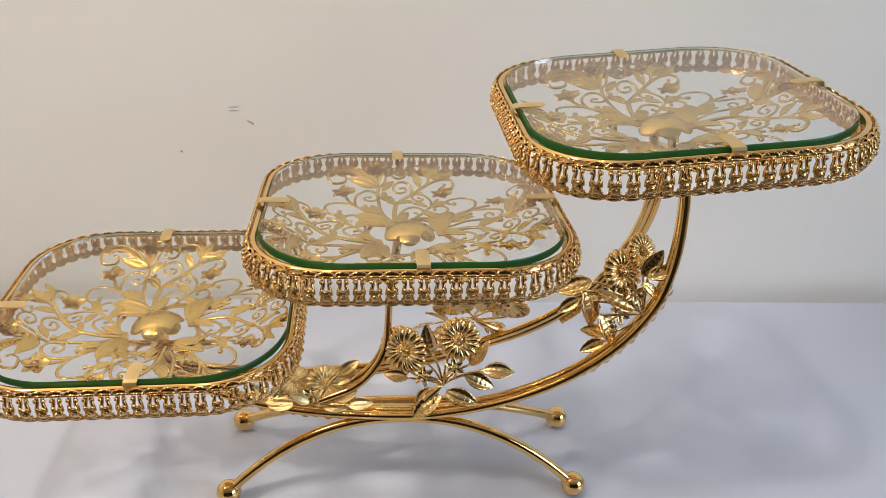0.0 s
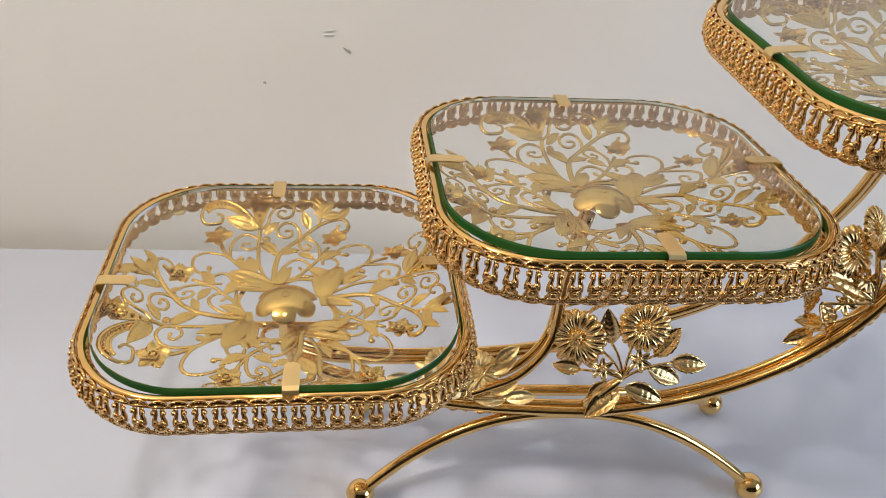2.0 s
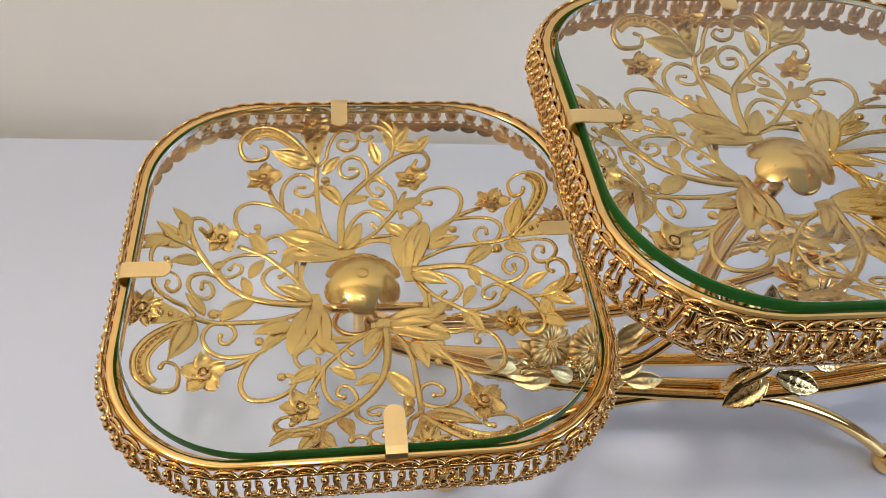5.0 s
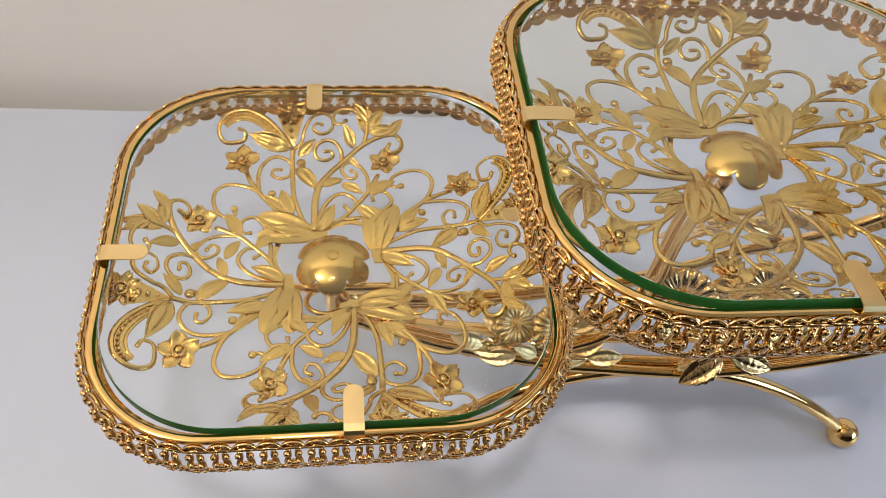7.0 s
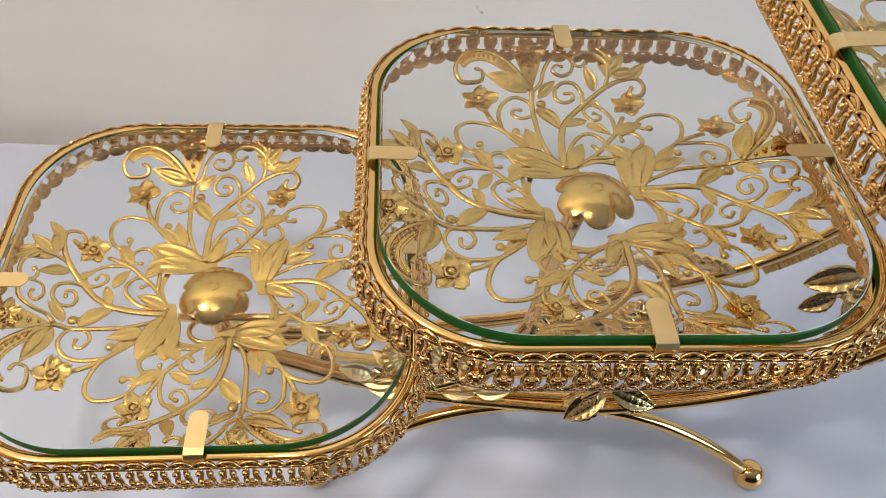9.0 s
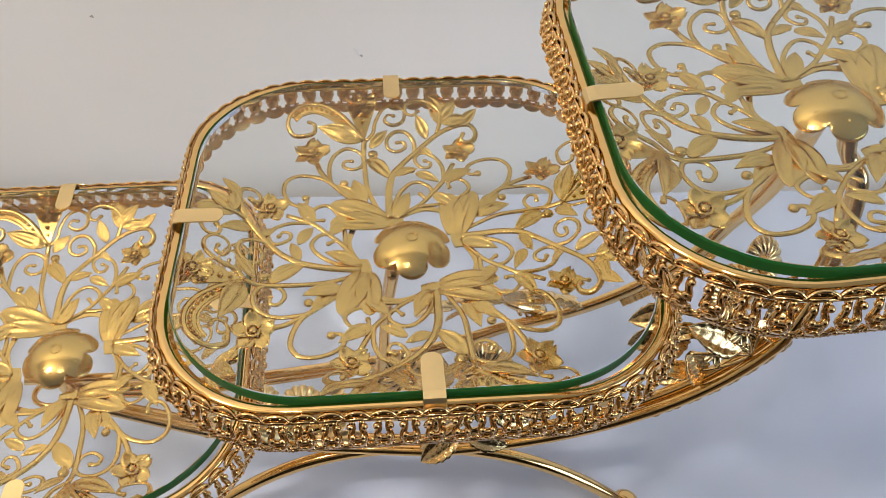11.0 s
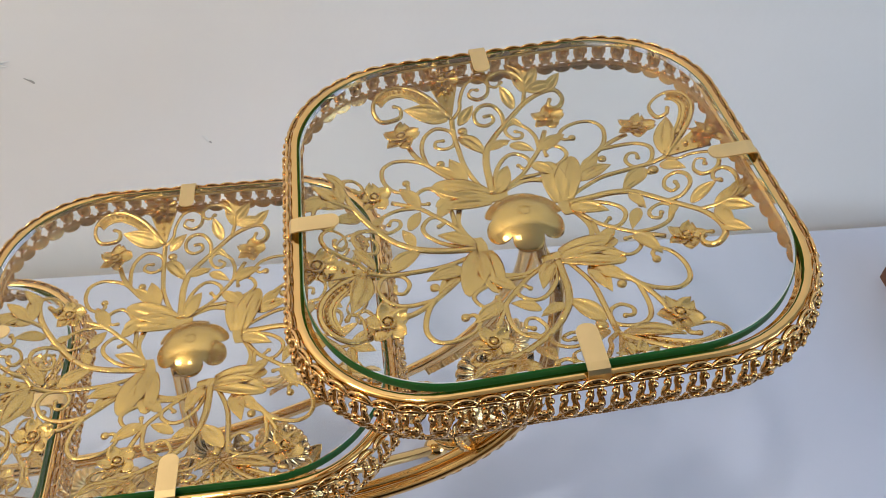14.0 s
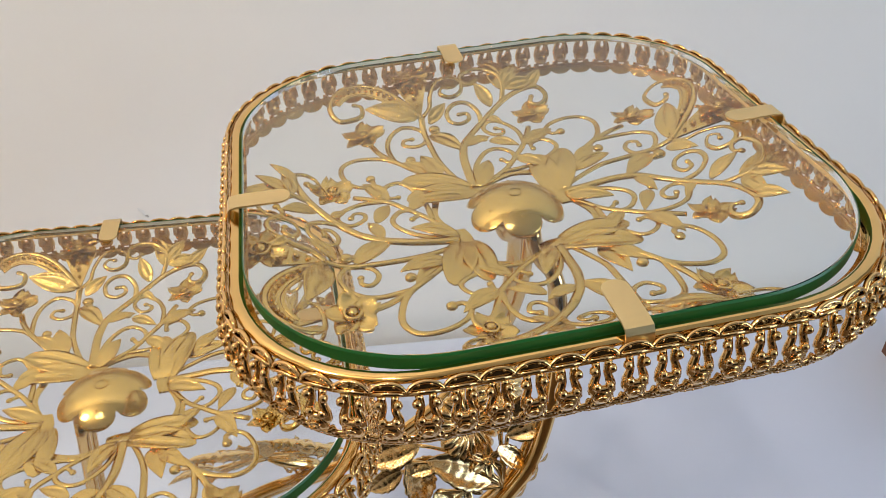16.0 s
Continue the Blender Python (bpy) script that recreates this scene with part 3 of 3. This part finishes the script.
scallop(-0.0030, 0.0030, 4)
scallop(-0.0212, -0.0027, 5)
for sx in (-1, 1):
    ball(g, gal(sx * 0.0026, -0.0058, 0.0010), 0.00145, us=8, vs=5)
    tube(g, smooth_path([gal(sx * 0.0019, -0.0038), gal(sx * 0.0017, -0.0060), gal(sx * 0.0016, -0.0078), gal(sx * 0.0021, -0.0098), gal(sx * 0.0026, -0.0120), gal(sx * 0.0027, -0.0145)], 3), [0.0012, 0.0012, 0.0012, 0.0014, 0.0014], 6)
    ball(g, gal(sx * 0.0019, -0.0113, 0.0012), 0.00145, us=8, vs=5)
    ball(g, gal(sx * 0.0022, -0.0196, 0.0006), 0.00120, us=7, vs=4)
    tube(g, [gal(sx * 0.0032, -0.0180), gal(sx * 0.0036, -0.0210)], 0.0009, 6)
tube(g, smooth_path([gal(-0.0028, -0.0116, 0.0003), gal(-0.0014, -0.0126, 0.0009), gal(0.0014, -0.0126, 0.0009), gal(0.0028, -0.0116, 0.0003)], 4), 0.0012, 6)
ball(g, gal(0, -0.0160, 0.0002), 0.0031, (1.0, 0.62, 0.98), 14, 8)
tube(g, [gal(0.0029 * math.cos(u), -0.0160 + 0.0028 * math.sin(u), 0.0010) for u in np.linspace(0, 2 * math.pi, 17)], 0.00055, 5)
tube(g, [gal((0.0021 - 0.0004 * u) * math.cos(u), -0.0162 + (0.0020 - 0.0004 * u) * math.sin(u), 0.0021) for u in np.linspace(0.2, 4.6, 12)], 0.0005, 5)
BALUSTER = g.mesh("baluster", GOLD_CAST)

# domed flower cap in the middle
g = Geo()
us, vs = 96, 12
v, f = [(0, 0, 0.0)], []
for j in range(1, vs + 1):
    t = j / vs
    for i in range(us):
        a = 2 * math.pi * i / us
        lobe = abs(math.cos(3 * a)) ** 0.52
        reach = 1.10 * t * (1 - 0.38 * (1 - lobe) * t ** 3)
        r = 0.0200 * math.sin(reach) / math.sin(1.10)
        z = -0.0160 * (1 - math.cos(reach))
        v.append((r * math.cos(a), r * math.sin(a), z))
f += [(0, 1 + i, 1 + (i + 1) % us) for i in range(us)]
for j in range(vs - 1):
    for i in range(us):
        f.append((1 + j * us + i, 1 + (j + 1) * us + i, 1 + (j + 1) * us + (i + 1) % us, 1 + j * us + (i + 1) % us))
inner = len(v)
v += [(x * 0.94, y * 0.94, z - 0.0006) for x, y, z in v[1 + (vs - 1) * us:1 + vs * us]] + [(0, 0, -0.003)]
for i in range(us):
    j = (i + 1) % us
    f.append((1 + (vs - 1) * us + i, inner + i, inner + j, 1 + (vs - 1) * us + j))
    f.append((inner + i, inner + us, inner + j))
g.add(v, f)
tube(g, [(0.0027 * math.cos(u), 0.0027 * math.sin(u), -0.0001) for u in np.linspace(0, 2 * math.pi, 17)], 0.0004, 5)
for i in range(6):
    a = math.pi / 3 * i
    ball(g, (0.013 * math.cos(a), 0.013 * math.sin(a), -0.0032), 0.0007, us=6, vs=4)
CAP = g.mesh("flower_cap", GOLD_SATIN)
g = Geo()
tube(g, [(0, 0, -0.0120), (0, 0, -0.0100), (0, 0, -0.004)], [0.0070, 0.0082, 0.0060], 16)
COLLAR = g.mesh("collar", GOLD)

# ---- filigree plate: one quarter, turned four times ----


def ease(t):
    t = min(1.0, max(0.0, t))
    return t * t * (3 - 2 * t)


def dish(u, v):
    """The plate is sunk in the middle and turns up towards the rim."""
    return -0.0305 + 0.0045 * ease((math.hypot(u, v) - 22) / 40) + 0.016 * ease((max(abs(u), abs(v)) - 62) / 42)


def P(u, v, dz=0.0):
    """Quarter-plate millimetres (outward, across) to the tray's metres."""
    return (-u * 0.001, v * 0.001, dish(u, v) + dz)


def facing(u, v):
    """The plate's upward normal in the tray's axes."""
    return (dish(u + 2, v) - dish(u - 2, v)) * 250, -(dish(u, v + 2) - dish(u, v - 2)) * 250, 1.0


def strand(geo, pts, w=1.25):
    q = smooth_path([P(*p) for p in pts], 6)
    tube(geo, q, [w * 0.00106, w * 0.0010, w * 0.00088], 8, 0.52)


def coil(geo, pts, w=1.15, bead=1.45):
    """A strand through pts that thins towards its end and closes in a bead."""
    q = smooth_path([P(*p) for p in pts], 6)
    tube(geo, q, [w * 0.00112, w * 0.00104, w * 0.00096, w * 0.00088], 8, 0.52)
    ball(geo, q[-1], bead * 0.001, (1, 1, 0.6), 8, 5)


def ribbon(geo, one, two, thick=0.0009):
    """A thin sheet between two strands."""
    p, q = ([Vector(c) for c in smooth_path([P(*w) for w in side], 6)] for side in (one, two))
    n = len(p)
    drop = Vector((0, 0, -thick))
    low_p, low_q = [c + drop for c in p], [c + drop for c in q]
    quads = [(i, i + 1, n + i + 1, n + i) for i in range(n - 1)]
    for near, far in ((p, q), (low_p, low_q), (p, low_p), (q, low_q)):
        geo.add(near + far, quads)
    for e in (0, -1):
        geo.add([p[e], q[e], low_q[e], low_p[e]], [(0, 1, 2, 3)])


def quarter_stems():
    g = Geo()
    # long stem, beaded hook and the banner of the rim flower
    strand(g, [(77.5, -22), (69.5, -22.5), (57.5, -22), (45.5, -21), (36, -18), (25, -13)], 1.45)
    outer = [(77.5, -22), (87.5, -30), (94.5, -38), (98.5, -47), (97.5, -56), (92.5, -61.5)]
    inner = [(78, -25), (85, -33.5), (90, -40.5), (93, -48), (92, -54.5), (89, -58.5)]
    ribbon(g, outer, inner)
    strand(g, inner, 0.95)
    coil(g, outer + [(86.5, -63), (81.5, -60), (81, -54), (82.5, -49), (86.5, -48.5), (88, -51.5)], 1.3)
    mid = smooth_path([((a[0] + b[0]) / 2, (a[1] + b[1]) / 2, 0) for a, b in zip(outer, inner)], 3)
    for u, v, _ in mid[3:]:
        ball(g, P(u, v, 0.0007), 0.00105, us=7, vs=4)
    ribbon(g, [(77.5, -22), (85.5, -19), (96.5, -15)], [(77.5, -22.5), (85.5, -26.5), (96.5, -31)])
    for u, v, r in ((83, -22.5, 1.0), (87, -23, 1.4), (91, -23, 1.7), (92.5, -18.5, 1.2), (92.5, -27.5, 1.2)):
        ball(g, P(u, v, 0.0005), r * 0.001, us=8, vs=5)
    # coil between the rim flower and the clip
    coil(g, [(77.5, -21), (81.5, -17), (87, -15.5), (94, -11), (96, -4.5), (92.5, 0.5), (87, -0.5), (85, -6), (87.5, -10.5), (90.5, -8.5), (90, -5.5)], 1.1)
    # coil of the large flower's stem, the stem itself and its long loop
    coil(g, [(48.5, -40), (61.5, -41), (69.5, -38.5), (73.5, -32), (71.5, -25), (67, -22.5), (61.5, -24), (59.5, -29), (62.5, -33.5), (66, -32.5), (66, -29)], 1.15)
    strand(g, [(66, -48), (57.5, -45), (48.5, -39.5), (40, -32.5), (30.5, -23), (23, -15)], 1.4)
    coil(g, [(41, -33.5), (50.5, -41.5), (54.5, -49), (55.5, -57), (51.5, -63), (43.5, -64), (35.5, -61), (32, -56), (34, -52), (38, -52.5)], 1.25, 1.7)
    # thick stem that ends in a coil, with the arch and the coil that leave it
    strand(g, [(25, -10), (35.5, -10), (45.5, -9.5), (55, -7), (62.5, -2)], 2.0)
    coil(g, [(55, -7), (62.5, -2), (69.5, 5), (74.5, 11), (80, 19), (83.5, 28), (84, 36), (80, 39.5), (76, 38), (74.5, 34), (76.5, 31), (79.5, 32.5)], 1.6)
    coil(g, [(69.5, 5), (76, 5), (81, 1), (81.5, -5), (78, -9.5), (73, -9), (71, -4.5), (73, 0), (76, -0.5), (76, -4)], 1.15)
    coil(g, [(80, 18), (86.5, 20), (92.5, 19.5), (97.5, 14), (98.5, 6.5), (95.5, 1.5), (91.5, 1.5), (90, 5), (92, 8)], 1.15, 1.6)
    # stem of the small flower, its coils
    strand(g, [(61.5, 25.5), (49, 19.5), (42, 14), (33.5, 6), (25, -8)], 1.35)
    coil(g, [(49, 19.5), (58.5, 19.5), (66, 16.5), (69.5, 11.5), (69, 7), (65, 5), (59.5, 8), (59, 12), (62.5, 13.5), (64.5, 10.5)], 1.1)
    coil(g, [(25, -8), (38, -6), (46.5, 0), (48.5, 6), (45, 11.5), (40.5, 12.5), (37.5, 9.5), (40.5, 6.5)], 1.2)
    coil(g, [(32.5, 5), (33, 17), (36.5, 27), (41, 32), (46, 31), (49, 27), (47, 22), (43.5, 22)], 1.15)
    for u, v, r in ((70, -17.5, 2.9), (68, -17, 2.0), (48.5, -33, 2.4), (57, 3, 1.8), (38, -52.5, 2.2), (50.5, 24, 1.6)):
        ball(g, P(u, v), r * 0.001, (1, 1, 0.6), 9, 5)
    # root and the sheet that ties it to the next quarter
    ribbon(g, [(21.5, -3), (20, -8), (20, -13), (21.5, -18)], [(27, -3), (28, -9), (28, -14), (28, -20)])
    ribbon(g, [(25, -4), (28, 2), (29.5, 9), (27, 18)], [(27.5, -5), (30.5, 2), (32, 9), (30, 18)])
    return g.mesh("filigree_scroll", GOLD_SATIN)


SCROLLWORK = quarter_stems()
FILIGREE_LEAVES = [  # start, tip, broad
    ((77.5, -24), (85.5, -47), 0), ((67, -20), (51, -8), 0), ((73.5, -19), (82.5, -9), 0), ((23.5, -12), (34, -40), 1), ((22, -12), (21, -40), 1),
    ((33, -23), (51.5, -28), 0), ((36, -26), (47.5, -37), 0), ((77.5, 12), (90.5, 7), 0), ((85.5, 19), (105.5, 19), 0), ((86.5, 20), (98.5, 30), 0), ((85.5, 21), (87.5, 37), 0),
    ((91.5, 20), (103.5, 12), 0), ((48, 20), (56.5, 35), 0), ((25, -7), (42, 1), 0), ((54, -6), (58.5, 6), 0), ((55, 5), (48, 17), 0), ((72.5, 9), (66, 15), 0),
    ((40, 13), (30, 24), 0), ((83.5, 31), (92.5, 41), 0)]
FILIGREE_FLOWERS = [((71.5, -50.5), 10.2, 0), ((69.5, 29), 9.2, 0), ((98.5, -23.5), 9.8, 1)]


PLATES = [pose(0, 0, 0), pose(0, 0, 0), pose(0, 0.0005, 0, 0, 0, 1.0)]
CAP_HEIGHTS = [-0.0190, -0.0195, -0.0190]


def build_tray(at, label, slips, plate, cap):
    tray = part("tray", RIM, stand, STAND_IN @ at, label)
    part("gallery_wire", BANDS, tray)
    pane = part("glass_pane", PANE, tray, label="clear glass pane with a green edge")
    pane.visible_shadow = False
    part("flower_cap", CAP, tray, pose(0, 0, cap, 0, 0, 27), "domed six-petal gold cap")
    part("collar", COLLAR, tray, pose(0, 0, cap))
    for q in range(4):
        turn = pose(0, 0, 0, 0, 0, 90 * q)
        part("clip", CLIP, tray, turn @ pose(slips[q] * 0.001, HALF, 0), "flat satin gold clip")
        part("filigree_scroll", SCROLLWORK, tray, plate @ turn)
        around = plate @ turn
        for (u0, v0), (u1, v1), broad in FILIGREE_LEAVES:
            a, b = Vector(P(u0, v0, 0.0004)), Vector(P(u1, v1, 0.0004))
            part("filigree_leaf", BROAD_LEAF if broad else FLAT_LEAF, tray, around @ aim(a, b - a, (b - a).length, facing((u0 + u1) / 2, (v0 + v1) / 2)))
        for (u, v), r, rim_one in FILIGREE_FLOWERS:
            part("filigree_flower", RIM_ROSETTE if rim_one else ROSETTE, tray, around @ aim(P(u, v, 0.0006), (1, 0.4, 0), r * 0.001, facing(u, v)))
    # lyre balusters, evenly round the rim
    c = HALF - CORNER
    total = 8 * c + 2 * math.pi * CORNER
    count = int(round(total / PITCH))
    for i in range(count):
        s = total * i / count
        quarter = 2 * c + math.pi / 2 * CORNER
        q, s = int(s // quarter), s % quarter
        if s < 2 * c:
            x, y, u = HALF, -c + s, 0.0
        else:
            u = (s - 2 * c) / CORNER
            x, y = c + CORNER * math.cos(u), c + CORNER * math.sin(u)
        local = pose(x, y, 0, 0, 0, math.degrees(u) - 90)
        part("baluster", BALUSTER, tray, pose(0, 0, 0, 0, 0, 90 * q) @ local)
    return tray


for at, which, slips, plate, cap in zip(TRAY_POSES, ("lowest", "middle", "highest"), ((-9, -11, -9, -7), (-6, -2, -3, -3), (-4, -9, -5, 2)), PLATES, CAP_HEIGHTS):
    build_tray(at, which + " tray with pierced gold gallery and glass", slips, plate, cap)

# ---- small marks on the wall and the wooden box ----
wall = bpy.data.objects["wall_north"]


def mark(name, x, z, length, width, turn, mat):
    """A flake or scuff on the wall, an uneven lens-shaped patch."""
    g = Geo()
    n = 12
    v = [(0, -0.0009, 0)]
    for i in range(n):
        a = 2 * math.pi * i / n
        k = 1 + 0.25 * math.sin(3 * a + x * 90) + 0.12 * math.sin(5 * a)
        v.append((length / 2 * math.cos(a) * k, 0.0, width / 2 * math.sin(a) * k))
    g.add(v, [(0, 1 + i, 1 + (i + 1) % n) for i in range(n)])
    part(name, g.mesh(name, mat), wall, pose(x, WALL_Y - 0.0003, z) @ pose(0, 0, 0, 0, turn, 0))


mark("wall_scuff", -0.1620, 0.2079, 0.009, 0.0022, 35, SMUDGE)
mark("wall_scrape", -0.1780, 0.2257, 0.014, 0.0016, -8, MARK)
mark("wall_scrape", -0.1790, 0.2217, 0.010, 0.0014, -4, MARK)
mark("wall_spot", -0.2380, 0.1747, 0.0030, 0.0024, 10, SMUDGE)
mark("wall_scrape", -0.0375, 0.1423, 0.009, 0.0030, 60, MARK)
mark("wall_spot", -0.0345, 0.1383, 0.0030, 0.0022, 40, SMUDGE)

box = thing("wooden_box", None, "red-brown wooden box with a lighter stepped base on the table", "box", pose(0.585, 0.6155, 0, 0, 0, -2))
g = Geo()
block(g, (0.0, -0.07, 0.0), (0.16, 0.11, 0.016), 0.003)
part("base", g.mesh("base", WOOD_LIGHT, False), box, label="lighter stepped wooden base")
g = Geo()
v, f = [], []
for inset, z in ((0.006, 0.016), (0.007, 0.034), (0.016, 0.046), (0.020, 0.048)):
    v += [(0.0 + inset, -0.07 + inset, z), (0.16 - inset, -0.07 + inset, z), (0.16 - inset, 0.11 - inset, z), (0.0 + inset, 0.11 - inset, z)]
for k in range(3):
    f += [(4 * k + i, 4 * k + (i + 1) % 4, 4 * k + 4 + (i + 1) % 4, 4 * k + 4 + i) for i in range(4)]
f += [(0, 3, 2, 1), (12, 13, 14, 15)]
g.add(v, f)
part("body", g.mesh("body", WOOD, False), box)
